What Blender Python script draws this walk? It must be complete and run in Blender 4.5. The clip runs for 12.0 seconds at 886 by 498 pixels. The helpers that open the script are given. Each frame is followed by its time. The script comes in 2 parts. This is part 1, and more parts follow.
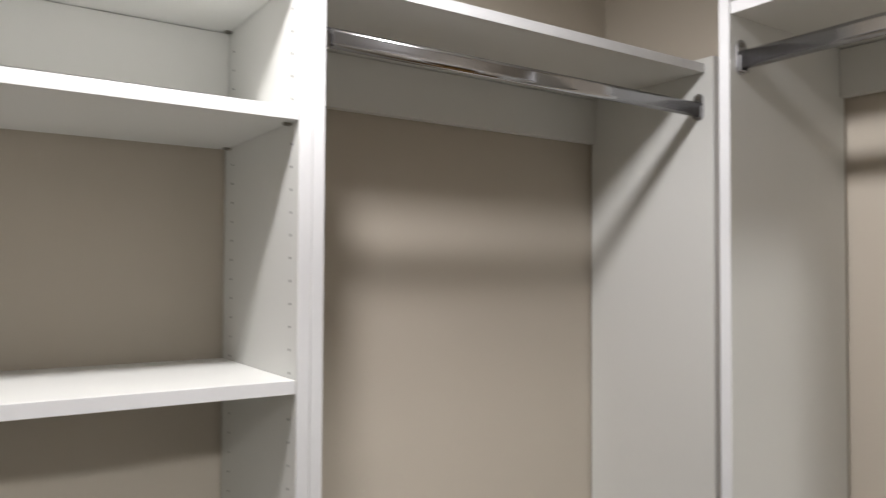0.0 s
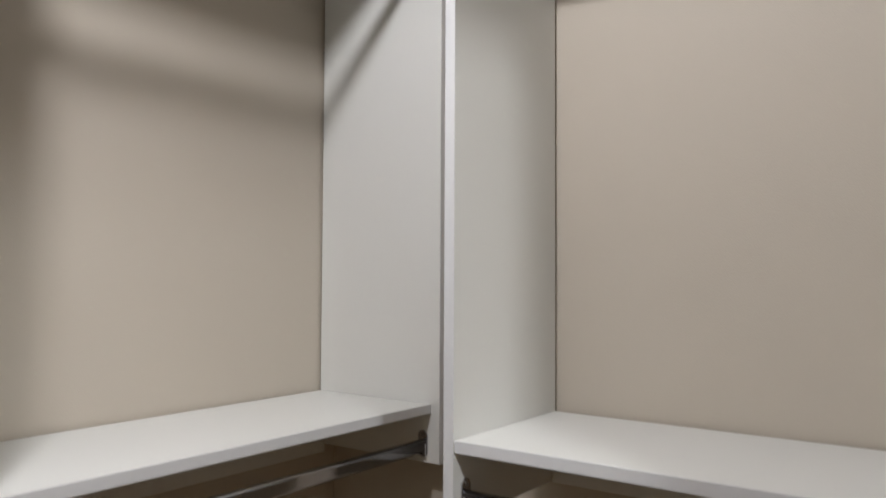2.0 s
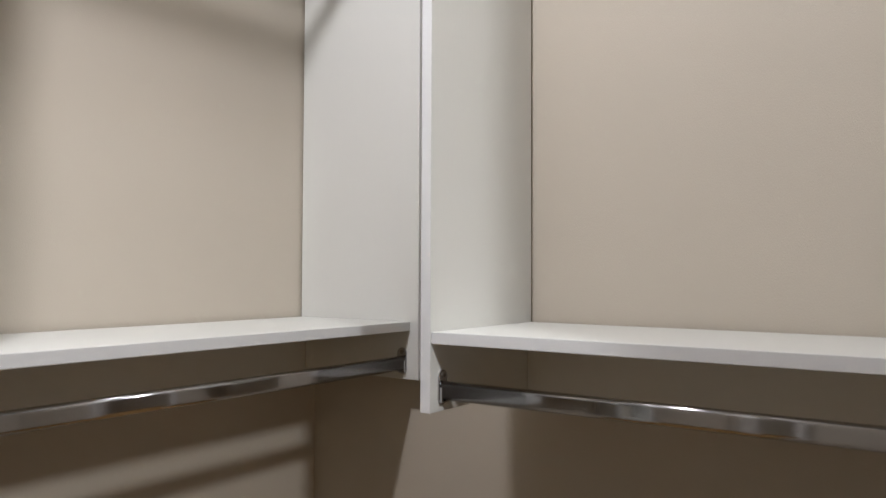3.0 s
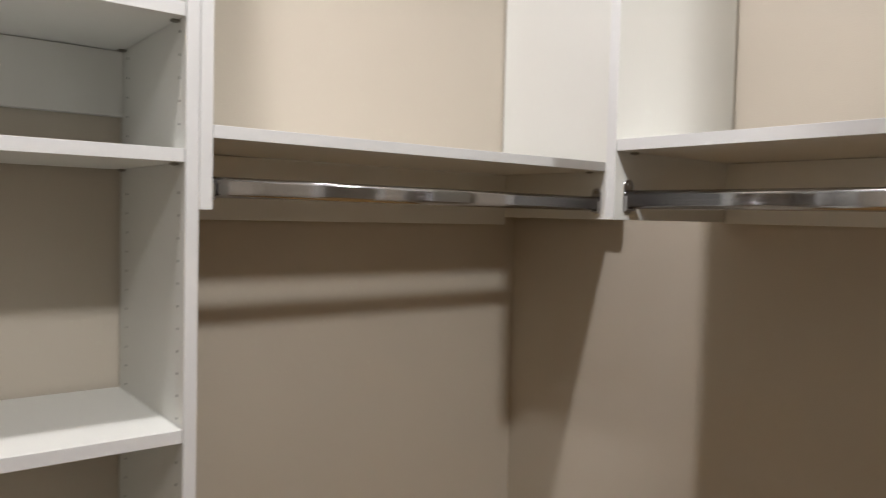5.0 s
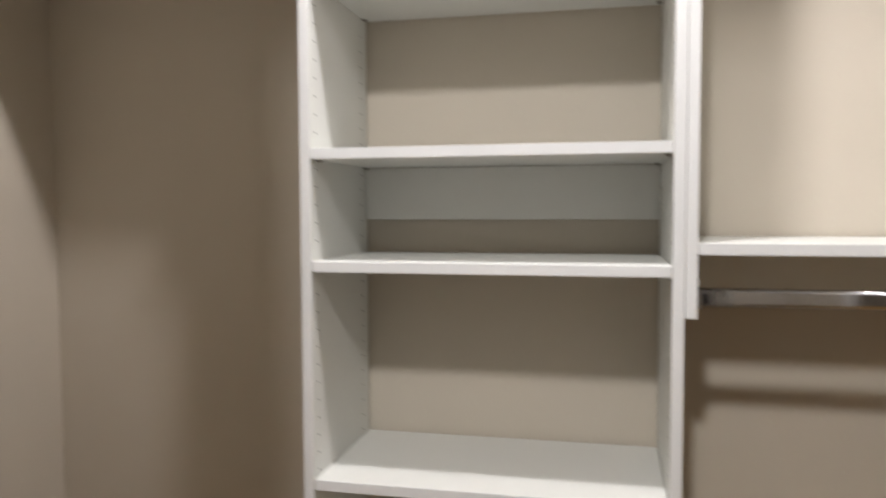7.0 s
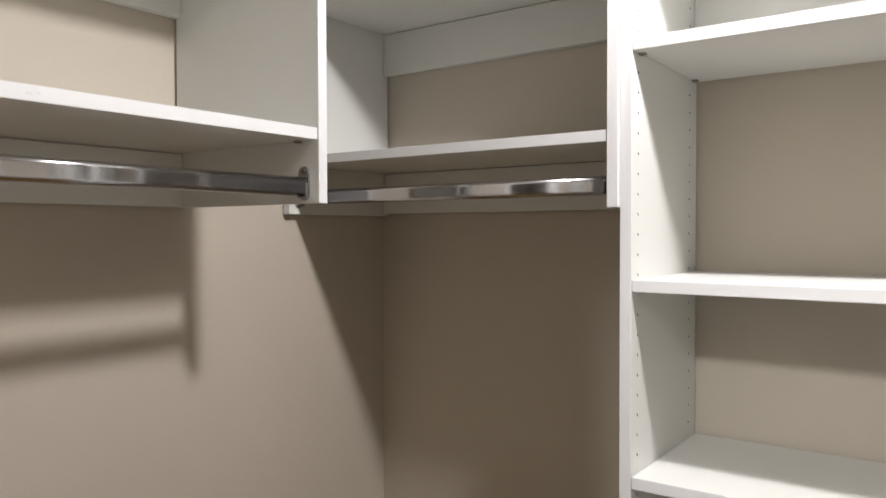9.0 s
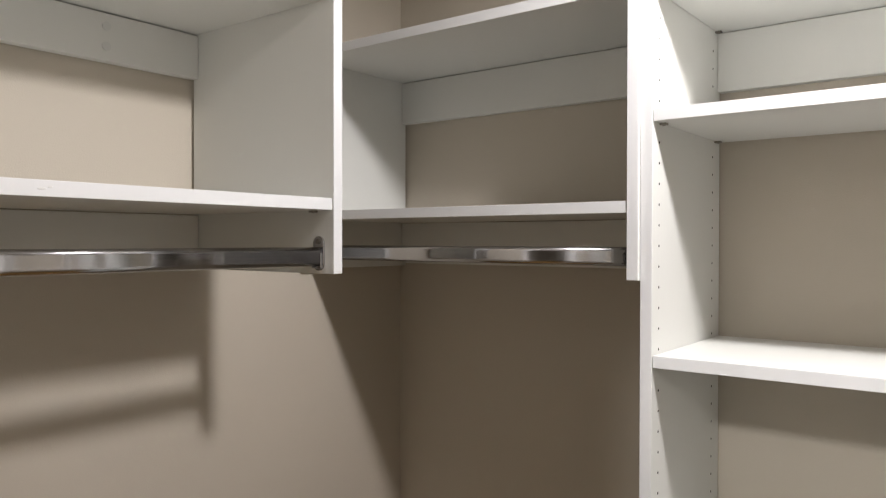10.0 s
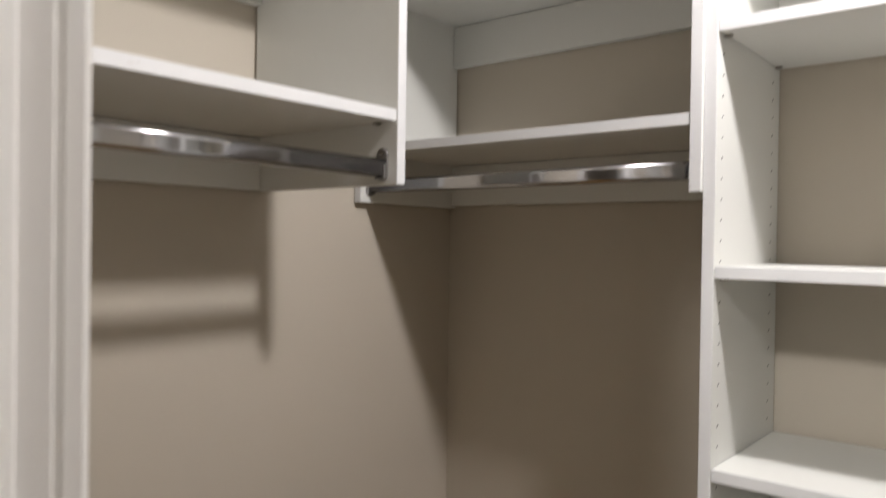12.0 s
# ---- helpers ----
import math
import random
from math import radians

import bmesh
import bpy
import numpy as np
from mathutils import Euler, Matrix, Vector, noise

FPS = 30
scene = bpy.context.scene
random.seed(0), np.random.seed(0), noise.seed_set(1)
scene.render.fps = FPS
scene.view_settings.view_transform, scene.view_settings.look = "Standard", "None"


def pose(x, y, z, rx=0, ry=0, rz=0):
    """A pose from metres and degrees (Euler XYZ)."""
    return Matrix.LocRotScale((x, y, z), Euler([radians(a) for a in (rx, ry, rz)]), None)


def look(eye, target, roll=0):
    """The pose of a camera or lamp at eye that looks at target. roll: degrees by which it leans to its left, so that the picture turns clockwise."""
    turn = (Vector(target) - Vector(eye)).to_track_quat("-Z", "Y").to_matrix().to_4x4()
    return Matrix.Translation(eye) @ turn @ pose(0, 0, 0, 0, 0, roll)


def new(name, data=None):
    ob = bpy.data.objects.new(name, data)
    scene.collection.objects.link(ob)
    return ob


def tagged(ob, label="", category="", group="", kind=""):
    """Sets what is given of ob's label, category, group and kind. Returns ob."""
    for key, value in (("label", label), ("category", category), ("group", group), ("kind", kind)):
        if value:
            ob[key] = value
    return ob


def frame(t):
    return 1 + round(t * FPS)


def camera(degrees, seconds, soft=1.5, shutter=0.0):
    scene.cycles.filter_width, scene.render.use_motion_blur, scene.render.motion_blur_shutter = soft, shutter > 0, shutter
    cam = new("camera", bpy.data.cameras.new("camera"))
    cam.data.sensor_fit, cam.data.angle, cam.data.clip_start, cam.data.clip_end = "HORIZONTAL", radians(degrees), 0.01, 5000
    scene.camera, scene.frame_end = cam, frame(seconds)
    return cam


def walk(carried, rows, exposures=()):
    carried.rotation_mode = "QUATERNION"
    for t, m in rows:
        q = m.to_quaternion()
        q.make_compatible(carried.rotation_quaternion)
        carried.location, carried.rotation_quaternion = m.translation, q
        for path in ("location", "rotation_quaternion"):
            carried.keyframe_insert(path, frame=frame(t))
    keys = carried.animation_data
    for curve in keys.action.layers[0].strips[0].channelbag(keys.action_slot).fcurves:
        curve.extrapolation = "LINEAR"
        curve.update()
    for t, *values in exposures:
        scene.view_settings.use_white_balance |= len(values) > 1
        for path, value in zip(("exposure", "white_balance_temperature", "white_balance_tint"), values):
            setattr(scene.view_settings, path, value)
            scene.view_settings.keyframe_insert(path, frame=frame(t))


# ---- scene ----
cam = camera(61.2, 12.0, soft=1.1, shutter=0.5)
PATH = [
    (0, (0.196, -1.286, 1.713), (1.315, 0.371, 1.772), 0.3),
    (0.5, (0.218, -1.267, 1.668), (1.542, 0.231, 1.729), 0.3),
    (1, (0.222, -1.244, 1.585), (1.705, 0.097, 1.647), 0.3),
    (1.5, (0.226, -1.231, 1.477), (1.809, -0.009, 1.536), 0.2),
    (2, (0.254, -1.255, 1.347), (1.867, -0.075, 1.427), 0.3),
    (2.5, (0.249, -1.272, 1.257), (1.891, -0.133, 1.331), 0.2),
    (4.5, (0.226, -1.291, 1.012), (1.684, 0.078, 0.98), 1.4),
    (5, (0.247, -1.358, 0.971), (1.482, 0.213, 0.882), 1.4),
    (5.5, (0.297, -1.461, 0.986), (1.179, 0.332, 0.898), 1.0),
    (6, (0.376, -1.52, 1.019), (0.799, 0.433, 0.925), 0.9),
    (6.5, (0.478, -1.537, 1.048), (0.45, 0.46, 0.943), 0.3),
    (7, (0.504, -1.56, 1.147), (0.075, 0.39, 1.039), -0.2),
    (7.5, (0.511, -1.571, 1.313), (-0.233, 0.283, 1.205), -0.8),
    (9.5, (0.43, -1.42, 1.697), (-0.78, 0.173, 1.664), 0.1),
    (10, (0.437, -1.422, 1.737), (-0.782, 0.163, 1.716), 0.1),
    (10.5, (0.44, -1.434, 1.757), (-0.787, 0.145, 1.74), 0.3),
    (11, (0.44, -1.441, 1.761), (-0.792, 0.134, 1.746), 0.4),
    (11.5, (0.432, -1.44, 1.731), (-0.811, 0.127, 1.717), 0.5),
    (12, (0.407, -1.466, 1.596), (-0.872, 0.071, 1.574), 0.8),
]
walk(cam, [(t, look(eye, target, roll)) for t, eye, target, roll in PATH],
     exposures=[(0.0, 0.0, 6500, 10), (1.0, 0.04, 6420, 10), (2.5, 0.26, 6300, 10), (4.5, 0.82, 6500, 10), (6.5, 0.92, 6600, 10),
                (7.5, 0.94, 6500, 10), (9.5, 0.42, 6600, 10), (10.5, 0.37, 6650, 10), (11.5, 0.33, 6700, 10), (12.0, 0.39, 6650, 10)])

# ---- world and light ----
world = bpy.data.worlds.new("world")
scene.world = world
world.use_nodes = True
world.node_tree.nodes["Background"].inputs["Color"].default_value = (0.5, 0.45, 0.4, 1)
world.node_tree.nodes["Background"].inputs["Strength"].default_value = 0.02

CLOSET_COLOUR = (1.0, 0.980, 0.997)    # slightly pink-white bulb
HALL_COLOUR = (0.995, 0.995, 0.985)    # neutral white bulb
CLOSET_LAMP = (0.43, -0.645, 2.408)
HALL_LAMP = (0.33, -2.15, 2.40)
GLOBE_RADIUS = 0.044
CLOSET_WATTS = 38.0
HALL_WATTS = 61.0


def globe_light(place, watts, radius, colour):
    data = bpy.data.lights.new("globe_light", "POINT")
    data.shadow_soft_size, data.energy, data.color = radius, watts, colour
    new("globe_light", data).location = place


globe_light(CLOSET_LAMP, CLOSET_WATTS, GLOBE_RADIUS, CLOSET_COLOUR)
globe_light(HALL_LAMP, HALL_WATTS, 0.07, HALL_COLOUR)

# ---- plan (metres) ----
X_LEFT, X_RIGHT = -0.791, 1.540        # side walls of the closet
Y_ENTRY, Y_HALL = -1.3625, -1.480       # both faces of the entry wall
DOOR_L, DOOR_R, DOOR_H = 0.163, 0.88, 2.11
CEIL = 2.495
BOARD = 0.0187
FRONT = -0.327                         # front of the units on the back wall
BACK = -0.006


# ---- materials ----
def node_material(name):
    m = bpy.data.materials.new(name)
    m.use_nodes = True
    return m, m.node_tree.nodes, m.node_tree.links, m.node_tree.nodes["Principled BSDF"]


def painted(name, colour, rough, vary, fine, coarse, bump, stretch=(1, 1, 1), specular=0.5):
    """A plain surface with two scales of variation in colour, gloss and relief."""
    m, n, l, p = node_material(name)
    tc = n.new("ShaderNodeTexCoord")
    mp = n.new("ShaderNodeMapping")
    mp.inputs["Scale"].default_value = stretch
    l.new(tc.outputs["Object"], mp.inputs["Vector"])
    a, b = n.new("ShaderNodeTexNoise"), n.new("ShaderNodeTexNoise")
    a.inputs["Scale"].default_value, a.inputs["Detail"].default_value = fine, 4
    b.inputs["Scale"].default_value, b.inputs["Detail"].default_value = coarse, 3
    l.new(mp.outputs["Vector"], a.inputs["Vector"])
    l.new(tc.outputs["Object"], b.inputs["Vector"])
    mix = n.new("ShaderNodeMix")
    mix.data_type = "RGBA"
    mix.inputs["A"].default_value = (*[c * (1 - vary) for c in colour], 1)
    mix.inputs["B"].default_value = (*[min(1, c * (1 + vary)) for c in colour], 1)
    add = n.new("ShaderNodeMath")
    add.operation = "MULTIPLY_ADD"
    add.inputs[1].default_value = 0.45
    half = n.new("ShaderNodeMath")
    half.operation = "MULTIPLY"
    half.inputs[1].default_value = 0.55
    l.new(b.outputs["Fac"], half.inputs[0])
    l.new(a.outputs["Fac"], add.inputs[0])
    l.new(half.outputs[0], add.inputs[2])
    l.new(add.outputs[0], mix.inputs["Factor"])
    l.new(mix.outputs["Result"], p.inputs["Base Color"])
    rr = n.new("ShaderNodeMapRange")
    rr.inputs["To Min"].default_value, rr.inputs["To Max"].default_value = rough - 0.06, rough + 0.06
    l.new(b.outputs["Fac"], rr.inputs["Value"])
    l.new(rr.outputs["Result"], p.inputs["Roughness"])
    bp = n.new("ShaderNodeBump")
    bp.inputs["Strength"].default_value, bp.inputs["Distance"].default_value = bump, 0.001
    l.new(a.outputs["Fac"], bp.inputs["Height"])
    l.new(bp.outputs["Normal"], p.inputs["Normal"])
    p.inputs["Specular IOR Level"].default_value = specular
    return m


WALL = painted("greige_wall_paint", (0.506, 0.457, 0.384), 0.62, 0.035, 420, 2.2, 0.35, specular=0.35)
WHITE = painted("white_melamine", (0.692, 0.694, 0.667), 0.42, 0.018, 160, 3.0, 0.12, (1, 1, 0.12), specular=0.4)
# cool-white band, its colour lowered to hold back the strongly lit fronts
EDGE = painted("white_edge_band", (0.635, 0.637, 0.643), 0.36, 0.015, 220, 4.0, 0.08, (1, 1, 0.15), specular=0.45)
TRIM = painted("white_trim_paint", (0.73, 0.715, 0.69), 0.34, 0.02, 130, 4.0, 0.15)
CEILING = painted("ceiling_paint", (0.72, 0.71, 0.68), 0.8, 0.02, 300, 2.0, 0.5)
# unseen floor: dark warm brown chosen to tint and limit bounce into the shade
FLOOR_BOUNCE = painted("floor_bounce_brown", (0.245, 0.142, 0.052), 0.95, 0.25, 600, 5.0, 1.0, specular=0.1)
# near-black colour for the shade inside the pin holes
DARK = painted("hole_shadow", (0.012, 0.011, 0.010), 0.9, 0.1, 500, 50, 0.1, specular=0.1)
# grey so that the added lamp rim throws back little light
BRONZE = painted("grey_lamp_metal", (0.22, 0.21, 0.20), 0.45, 0.05, 200, 10, 0.1)
CAP = painted("white_plastic_cap", (0.64, 0.645, 0.625), 0.3, 0.02, 300, 20, 0.05)


def metal(name, colour, rough):
    m, n, l, p = node_material(name)
    tc, t = n.new("ShaderNodeTexCoord"), n.new("ShaderNodeTexNoise")
    mp = n.new("ShaderNodeMapping")
    mp.inputs["Scale"].default_value = (0.4, 50, 50)
    t.inputs["Scale"].default_value = 8
    l.new(tc.outputs["Object"], mp.inputs["Vector"])
    l.new(mp.outputs["Vector"], t.inputs["Vector"])
    rr = n.new("ShaderNodeMapRange")
    rr.inputs["To Min"].default_value, rr.inputs["To Max"].default_value = rough * 0.7, rough * 1.4
    l.new(t.outputs["Fac"], rr.inputs["Value"])
    l.new(rr.outputs["Result"], p.inputs["Roughness"])
    p.inputs["Base Color"].default_value = (*colour, 1)
    p.inputs["Metallic"].default_value = 1
    return m


CHROME = metal("polished_chrome", (0.50, 0.50, 0.52), 0.135)
NICKEL = metal("zinc_fastener", (0.30, 0.28, 0.25), 0.35)


# ---- mesh helpers ----
def box_mesh(bm, x0, x1, y0, y1, z0, z1, bevel=0.0):
    made = bmesh.ops.create_cube(bm, size=1)
    for v in made["verts"]:
        v.co = Vector(((x0 + x1) / 2 + v.co.x * (x1 - x0), (y0 + y1) / 2 + v.co.y * (y1 - y0), (z0 + z1) / 2 + v.co.z * (z1 - z0)))
    if bevel:
        edges = list({e for v in made["verts"] for e in v.link_edges})
        bmesh.ops.bevel(bm, geom=edges, offset=bevel, segments=2, affect="EDGES", profile=0.5)
    return bm


def mesh_of(name, bm, material):
    me = bpy.data.meshes.new(name)
    bm.to_mesh(me)
    bm.free()
    me.materials.append(material)
    return me


def part(name, bm, material, parent, label=""):
    ob = new(name, mesh_of(name, bm, material))
    ob.parent = parent
    return tagged(ob, label)


def board(name, parent, x0, x1, y0, y1, z0, z1, material=None, bevel=0.0009, label=""):
    return part(name, box_mesh(bmesh.new(), x0, x1, y0, y1, z0, z1, bevel), material or WHITE, parent, label)


def banded(name, parent, x0, x1, y0, y1, z0, z1, label=""):
    """A melamine board with a glued edge band along its front."""
    ob = board(name, parent, x0, x1, y0 + 0.0012, y1, z0, z1, WHITE, 0.0006, label)
    part("edge_band", box_mesh(bmesh.new(), x0 + 0.0001, x1 - 0.0001, y0, y0 + 0.00115, z0 + 0.0001, z1 - 0.0001, 0.0005), EDGE, ob,
         "smooth cool-white edge band")
    return ob


def slab(name, x0, x1, y0, y1, z0, z1, material, label, category):
    ob = new(name, mesh_of(name, box_mesh(bmesh.new(), x0, x1, y0, y1, z0, z1), material))
    return tagged(ob, label, category, kind="structure")


def thing(name, label, category, group=""):
    ob = new(name)
    ob.empty_display_size = 0.05
    return tagged(ob, label, category, group)


def disc(bm, radius, height, segments, m):
    bmesh.ops.create_cone(bm, cap_ends=True, segments=segments, radius1=radius, radius2=radius, depth=height, matrix=m)
    return bm


# ---- structure ----
T = 0.12
slab("floor", -2.8, 3.6, -6.1, T, -0.10, 0.0, FLOOR_BOUNCE, "unseen floor of the closet and hall, brown to warm the bounced light", "floor")
slab("ceiling", -2.8, 3.6, -6.1, T, CEIL, CEIL + 0.1, CEILING, "flat matt white painted ceiling", "ceiling")
slab("wall_north", X_LEFT - T, X_RIGHT + T, 0.0, T, 0.0, CEIL, WALL, "greige painted plaster wall behind the shelving", "wall")
slab("wall_west", X_LEFT - T, X_LEFT, Y_ENTRY, 0.0, 0.0, CEIL, WALL, "greige painted plaster side wall of the closet", "wall")
slab("wall_east", X_RIGHT, X_RIGHT + T, Y_ENTRY, 0.0, 0.0, CEIL, WALL, "greige painted plaster side wall of the closet", "wall")
# unseen hall walls, set far out to stay dim and return little light
HX0, HX1, HY = -2.6, 3.4, -6.0
slab("hall_wall_west", HX0 - T, HX0, HY, Y_HALL, 0.0, CEIL, WALL, "unseen greige wall added to enclose the room before the closet", "wall")
slab("hall_wall_east", HX1, HX1 + T, HY, Y_HALL, 0.0, CEIL, WALL, "unseen greige wall added to enclose the room before the closet", "wall")
slab("hall_wall_south", HX0, HX1, HY, HY + T, 0.0, CEIL, WALL, "unseen greige wall added far opposite the closet", "wall")


def entry_wall():
    bm = bmesh.new()
    jamb = 0.018
    box_mesh(bm, HX0, DOOR_L - jamb, Y_HALL, Y_ENTRY, 0, CEIL)
    box_mesh(bm, DOOR_R + jamb, HX1, Y_HALL, Y_ENTRY, 0, CEIL)
    box_mesh(bm, DOOR_L - jamb, DOOR_R + jamb, Y_HALL, Y_ENTRY, DOOR_H + jamb, CEIL)
    ob = new("wall_entry", mesh_of("wall_entry", bm, WALL))
    tagged(ob, "greige painted wall with the closet doorway", "wall", kind="structure")


def door_frame():
    frame_ob = new("door_1")
    tagged(frame_ob, "white painted door casing of the open closet doorway", "door frame", kind="structure")
    j = 0.018
    # left jamb: flat, then the rounded stop moulding
    board("jamb", frame_ob, DOOR_L - j, DOOR_L, Y_HALL, Y_ENTRY, 0, DOOR_H, TRIM, 0.0015)
    for y0, y1, out in ((Y_HALL + 0.004, Y_ENTRY - 0.0125, 0.0040),):
        bm = box_mesh(bmesh.new(), DOOR_L, DOOR_L + out, y0, y1, 0.0, DOOR_H - 0.001)
        edges = [e for e in bm.edges if all(v.co.x > DOOR_L + 0.001 and v.co.y > y1 - 0.0001 for v in e.verts)]
        bmesh.ops.bevel(bm, geom=edges, offset=0.003, segments=5, affect="EDGES", profile=0.5)
        part("stop_moulding", bm, TRIM, frame_ob)
    board("jamb", frame_ob, DOOR_R, DOOR_R + j, Y_HALL, Y_ENTRY, 0, DOOR_H, TRIM, 0.002)
    board("head_jamb", frame_ob, DOOR_L - j, DOOR_R + j, Y_HALL, Y_ENTRY, DOOR_H, DOOR_H + j, TRIM, 0.002)
    for side, s in ((DOOR_L, -1), (DOOR_R, 1)):
        for y, d in ((Y_ENTRY, 1), (Y_HALL, -1)):
            for off, width, thick in ((0.005, 0.018, 0.0145), (0.0232, 0.045, 0.019)):
                xs = sorted((side + s * off, side + s * (off + width)))
                ys = sorted((y + d * 0.0005, y + d * thick))
                board("casing", frame_ob, *xs, *ys, 0, DOOR_H + 0.06, TRIM, 0.004)
    for y, d in ((Y_ENTRY, 1), (Y_HALL, -1)):
        ys = sorted((y + d * 0.0005, y + d * 0.017))
        board("head_casing", frame_ob, DOOR_L - 0.068, DOOR_R + 0.068, *ys, DOOR_H + 0.061, DOOR_H + 0.12, TRIM, 0.004)


entry_wall()
door_frame()


# ---- ceiling lamps ----
def ceiling_lamp(place, label):
    lamp = thing("ceiling_lamp", label, "ceiling lamp")
    x, y, z = place
    low = z + 0.057
    bm = bmesh.new()
    disc(bm, 0.15, 0.028, 64, pose(x, y, CEIL - 0.014))
    part("base_plate", bm, BRONZE, lamp)
    # added rim: blocks lamp light from the ceiling and upper walls
    bm = bmesh.new()
    n, loops = 64, []
    for rad, h in ((0.146, z - 0.030), (0.150, z - 0.030), (0.150, CEIL - 0.0285), (0.146, CEIL - 0.0285)):
        loops.append([bm.verts.new((x + rad * math.cos(2 * math.pi * k / n), y + rad * math.sin(2 * math.pi * k / n), h)) for k in range(n)])
    for i in range(4):
        for k in range(n):
            bm.faces.new((loops[i][k], loops[i][(k + 1) % n], loops[(i + 1) % 4][(k + 1) % n], loops[(i + 1) % 4][k]))
    bmesh.ops.recalc_face_normals(bm, faces=bm.faces)
    part("light_cutoff_rim", bm, BRONZE, lamp, "unseen grey rim added to cut off sideways lamp light")
    bm = bmesh.new()
    disc(bm, 0.024, CEIL - 0.028 - low, 32, pose(x, y, (CEIL - 0.028 + low) / 2))
    part("socket", bm, CAP, lamp)


ceiling_lamp(CLOSET_LAMP, "unseen lamp fitting on the closet ceiling, placed from the shadows it casts")
ceiling_lamp(HALL_LAMP, "unseen lamp fitting on the hall ceiling, placed from the shadows it casts")


# ---- shelf tower ----
TOP = 2.152
SHELF_TOPS = (2.138, 1.9385, 1.5630, 1.2525, 1.0545, 0.6630, 0.300)
TOWER_L, TOWER_R = -0.0050, 0.605


def fastener_mesh():
    bm = bmesh.new()
    box_mesh(bm, -0.0055, 0.0055, -0.005, 0.005, -0.0034, 0.0, 0.0009)
    disc(bm, 0.0024, 0.0012, 10, pose(0, 0, -0.0038))
    return mesh_of("fastener", bm, NICKEL)


FASTENER = fastener_mesh()


def fasten(shelf, places, z):
    for x, y in places:
        ob = new("fastener", FASTENER)
        ob.parent = shelf
        ob.location = (x, y, z)


# flat disc on the panel; the hole's inner shade is only its colour
def hole_mesh():
    bm = bmesh.new()
    disc(bm, 0.0021, 0.0004, 10, pose(0, 0, 0, 0, 90, 0))
    return mesh_of("pin_hole", bm, DARK)


HOLE = hole_mesh()


def tower():
    ob = thing("shelf_tower", "tall white melamine shelf tower with empty adjustable shelves against the wall", "shelf unit")
    for x0, x1, inner in ((-0.0236, TOWER_L, TOWER_L), (TOWER_R, TOWER_R + BOARD, TOWER_R)):
        panel = banded("side_panel", ob, x0, x1, FRONT, BACK, 0.0, TOP)
        for y in (FRONT + 0.028, -0.046):
            for i in range(52):
                z = 0.45 + 0.032 * i
                if any(top - 0.030 < z < top + 0.004 for top in SHELF_TOPS) or z > 2.10:
                    continue
                h = new("pin_hole", HOLE)
                h.parent = panel
                h.location = (inner, y, z)
    for top in SHELF_TOPS:
        front = FRONT + 0.002
        s = banded("shelf", ob, TOWER_L + 0.0010, TOWER_R - 0.0010, front, BACK - 0.004, top - BOARD, top)
        fasten(s, [(x, y) for x in (TOWER_L + 0.0062, TOWER_R - 0.0062) for y in (FRONT + 0.030, -0.034)], top - BOARD)
    for z0, z1 in ((2.011, 2.1188), (1.124, 1.2335)):
        board("cleat", ob, TOWER_L + 0.0006, TOWER_R - 0.0006, -0.0215, -0.002, z0, z1 - 0.0009)
    board("toe_kick", ob, TOWER_L + 0.0006, TOWER_R - 0.0006, FRONT + 0.05, FRONT + 0.07, 0.0, 0.2808)


tower()


# ---- hanging sections ----
def section(label, m, width, depth, shelves, bottom, cleats, caps=(), far_depth=None, top=TOP, group="hanging sections"):
    """Built along +x from 0 to width with its back at y = 0 and its front at -depth, then set at m.
    shelves and cleats: heights; a panel at each end."""
    ob = thing("hanging_section", label, "closet unit", group)
    banded("side_panel", ob, 0, BOARD, -depth, BACK, bottom, top)
    banded("side_panel", ob, width - BOARD, width, -(far_depth or depth), BACK, bottom, top)
    for z in shelves:
        s = banded("shelf", ob, BOARD + 0.0009, width - BOARD - 0.0009, -depth + 0.002, BACK - 0.003, z - BOARD, z)
        if z < 2.0:
            fasten(s, [(x, -depth + 0.04) for x in (BOARD + 0.0065, width - BOARD - 0.0065)], z - BOARD)
    for z0, z1 in cleats:
        c = board("cleat", ob, BOARD + 0.0006, width - BOARD - 0.0006, -0.0215, -0.002, z0, z1 - 0.0009)
        for x in caps if z0 > 2.0 else ():
            for f in (0.3, 0.72):
                bm = bmesh.new()
                disc(bm, 0.0075, 0.0022, 20, pose(x, -0.0222, z0 + (z1 - z0) * f, 90, 0, 0))
                part("screw_cap", bm, CAP, c, "small round white screw cap")
    ob.matrix_basis = m
    return ob


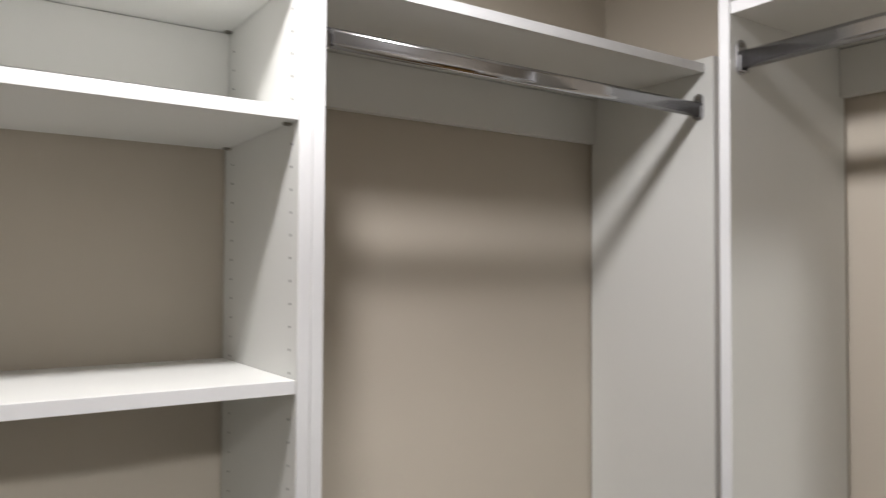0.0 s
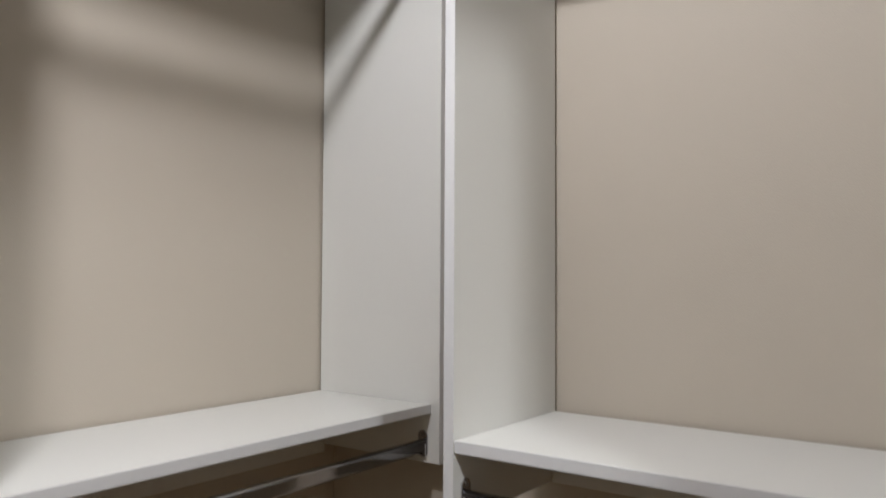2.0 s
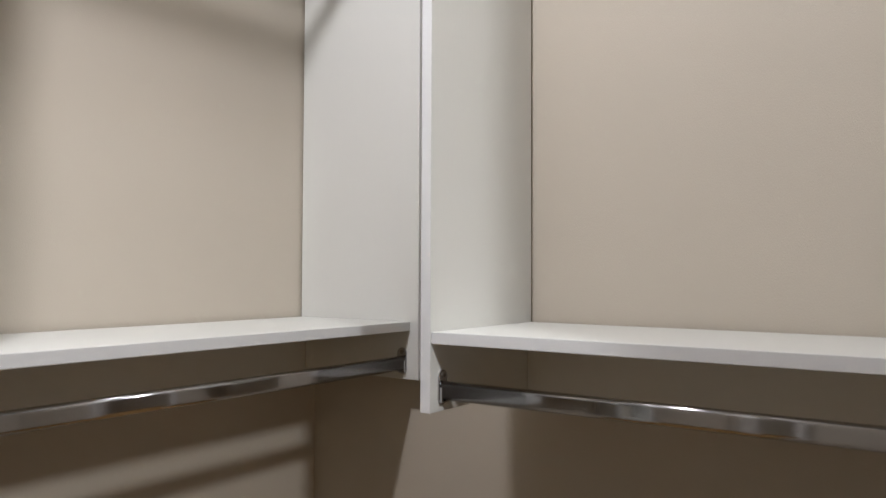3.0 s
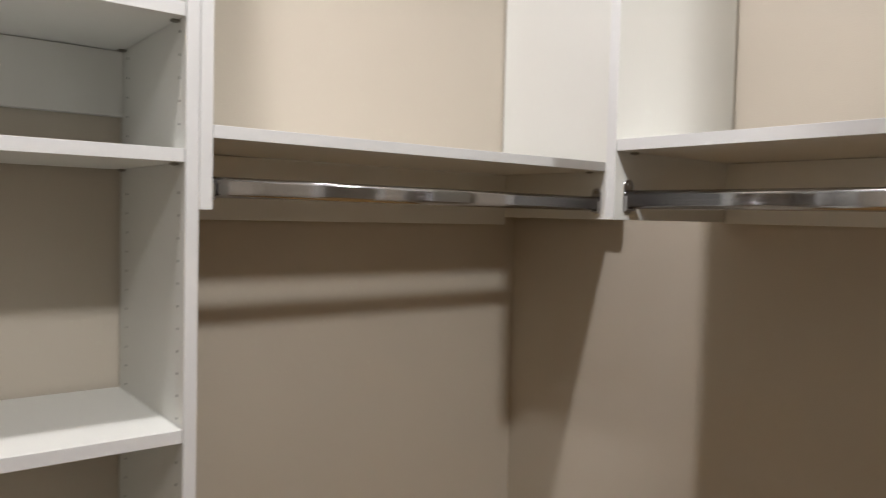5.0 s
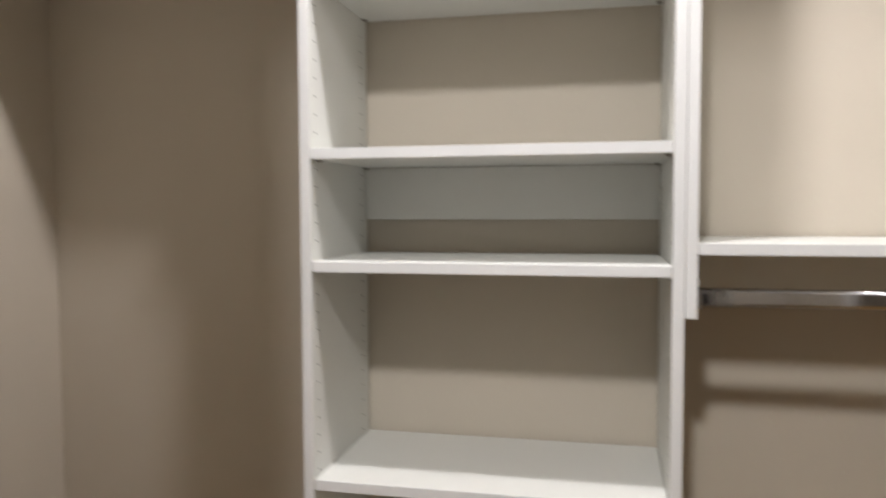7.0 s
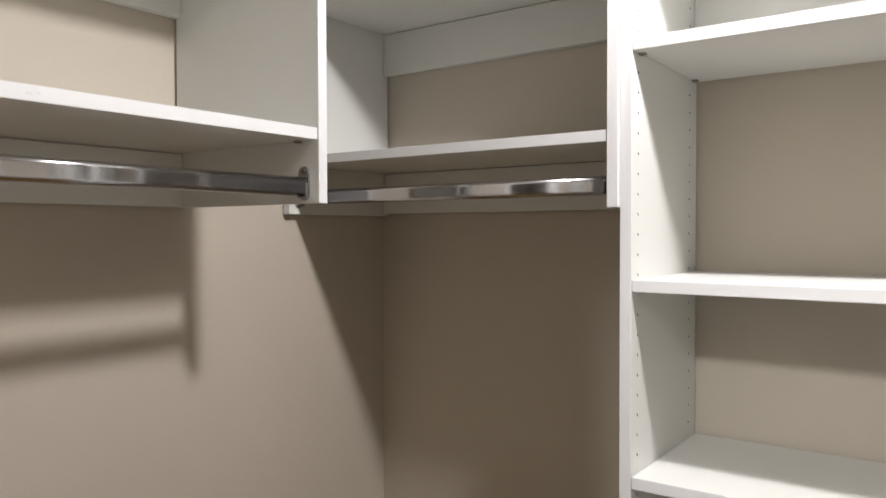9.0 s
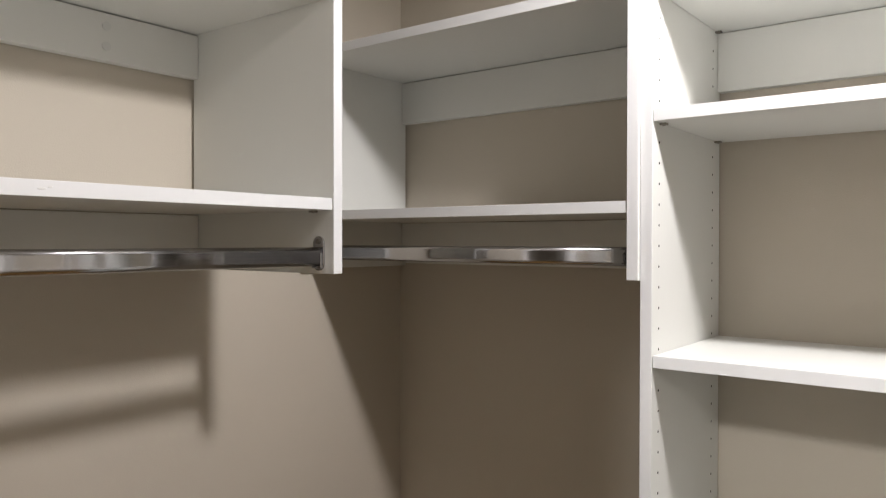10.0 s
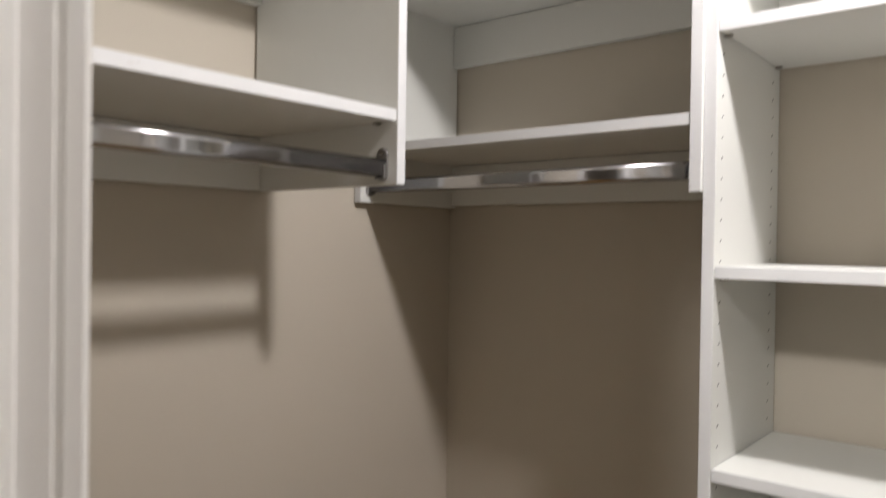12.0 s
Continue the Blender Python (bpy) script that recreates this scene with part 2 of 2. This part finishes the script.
def rod(m, width, depth, z, label, inset=0.022):
    """An oval chrome rod across a section of that width, held by a flange at each end."""
    ob = thing("clothes_rod", label, "clothes rod", "clothes rods")
    y = -depth + inset
    bm = bmesh.new()
    rw, rh, steps = 0.0072, 0.0152, 16
    # two flat sides, each with extra loops near its ends, and two rounded ends
    flat = [f * (rh - rw) for f in (-0.93, -0.8, 0.0, 0.8, 0.93)]
    profile = [(rw * math.cos(math.pi * k / steps), rh - rw + rw * math.sin(math.pi * k / steps)) for k in range(steps + 1)]
    profile += [(-rw, -f) for f in flat]
    profile += [(-c, -s) for c, s in profile[:steps + 1]]
    profile += [(rw, f) for f in flat]
    n = len(profile)
    rings = [[bm.verts.new((x, y + c, z + s)) for c, s in profile] for x in (BOARD + 0.003, width - BOARD - 0.003)]
    for k in range(n):
        f = bm.faces.new((rings[0][k], rings[0][(k + 1) % n], rings[1][(k + 1) % n], rings[1][k]))
        f.smooth = True
    bm.faces.new(rings[0])
    bm.faces.new(rings[1][::-1])
    bmesh.ops.recalc_face_normals(bm, faces=bm.faces)
    part("tube", bm, CHROME, ob)
    for x, s in ((BOARD, 1), (width - BOARD, -1)):
        bm = bmesh.new()
        # flange plate with two round ends
        plate = []
        for k in range(24):
            a = 2 * math.pi * (k + 0.5) / 24
            c, h = math.cos(a), math.sin(a)
            plate.append(bm.verts.new((x + s * 0.0002, y + 0.0122 * c, z + 0.005 + 0.0122 * h + math.copysign(0.0155, h))))
        face = bm.faces.new(plate)
        out = bmesh.ops.extrude_face_region(bm, geom=[face])
        front = [v for v in out["geom"] if isinstance(v, bmesh.types.BMVert)]
        bmesh.ops.translate(bm, verts=front, vec=(s * 0.0028, 0, 0))
        rim = [e for e in out["geom"] if isinstance(e, bmesh.types.BMEdge)]
        bmesh.ops.bevel(bm, geom=rim, offset=0.0009, segments=2, affect="EDGES", profile=0.5)
        bmesh.ops.recalc_face_normals(bm, faces=bm.faces)
        box_mesh(bm, *sorted((x, x + s * 0.008)), y - 0.0105, y - 0.0085, z - 0.018, z + 0.006, 0.0006)
        box_mesh(bm, *sorted((x, x + s * 0.008)), y + 0.0085, y + 0.0105, z - 0.018, z + 0.006, 0.0006)
        box_mesh(bm, *sorted((x, x + s * 0.008)), y - 0.0105, y + 0.0105, z - 0.0185, z - 0.0165, 0.0006)
        flange = part("bracket", bm, CHROME, ob)
        bm = bmesh.new()
        disc(bm, 0.004, 0.002, 12, pose(x + s * 0.0036, y, z + 0.024, 0, 90, 0))
        part("screw", bm, NICKEL, flange)
    ob.matrix_basis = m
    return ob


LOW, HIGH = 1.099, 1.800
# back wall, right of the tower: double hanging
back_r = pose(0.6245, 0, 0)
W_R = 1.5062 - 0.6245
section("white melamine double hanging section beside the shelf tower", back_r, W_R, -FRONT, (2.140, LOW - 0.008), 0.971,
        ((2.017, 2.1208), (0.953, 1.0718)), far_depth=0.346)
rod(back_r, W_R, -FRONT, 2.047, "oval chrome rod under the top shelf", 0.016)
rod(back_r, W_R, -FRONT, 1.004, "oval chrome rod under the middle shelf", 0.022)
# back wall, left of the tower: long hanging
back_l = pose(X_LEFT + 0.0030, 0, 0)
W_L = -0.0243 - X_LEFT - 0.0030
section("white melamine long hanging section with a high shelf in the corner", back_l, W_L, 0.334, (2.143, HIGH), 1.677,
        ((2.024, 2.1238), (1.683, 1.7808)))
rod(back_l, W_L, 0.334, 1.713, "oval chrome rod under the high shelf", 0.027)
# right wall: double hanging
side_r = pose(X_RIGHT - 0.001, -0.566, 0, 0, 0, -90)
W_S = -0.566 - Y_ENTRY - 0.022
DEEP_R = 0.340
section("white melamine double hanging section on the side wall", side_r, W_S, DEEP_R, (2.130, LOW), 0.971,
        ((2.025, 2.1105), (0.969, 1.0798)))
rod(side_r, W_S, DEEP_R, 2.043, "oval chrome rod under the top shelf", 0.028)
rod(side_r, W_S, DEEP_R, 1.004, "oval chrome rod under the middle shelf", 0.033)
# left wall: long hanging
DEEP_L = 0.377
side_l = pose(X_LEFT + 0.001, Y_ENTRY + 0.022, 0, 0, 0, 90)
W_LL = -0.5785 - (Y_ENTRY + 0.022)
left_unit = section("white melamine long hanging section on the side wall near the doorway", side_l, W_LL, DEEP_L, (2.136, HIGH + 0.004), 1.685,
        ((2.036, 2.116), (1.686, 1.7843)), caps=(0.17, W_LL - 0.195))
rod(side_l, W_LL, DEEP_L, 1.712, "oval chrome rod under the high shelf", 0.032)

# small scuffs on the front edge of the high shelf on the left wall
SCUFF = painted("grey_scuff", (0.60, 0.595, 0.58), 0.6, 0.12, 700, 90, 0.3)
for x, z, length, height in ((0.303, 1.794, 0.0055, 0.0015), (0.312, 1.7962, 0.0028, 0.0010), (0.251, 1.8025, 0.0030, 0.0012)):
    shelf = [c for c in left_unit.children if c.name.startswith("shelf")][1]
    bm = bmesh.new()
    bmesh.ops.create_cone(bm, cap_ends=True, segments=14, radius1=1, radius2=0.8, depth=1,
                          matrix=Matrix.Translation((x, -DEEP_L + 0.0019, z)) @ Matrix.Diagonal((length, 0.0006, height, 1)) @ pose(0, 0, 0, 90, 0, 0))
    part("scuff", bm, SCUFF, shelf, "small grey scuff mark")
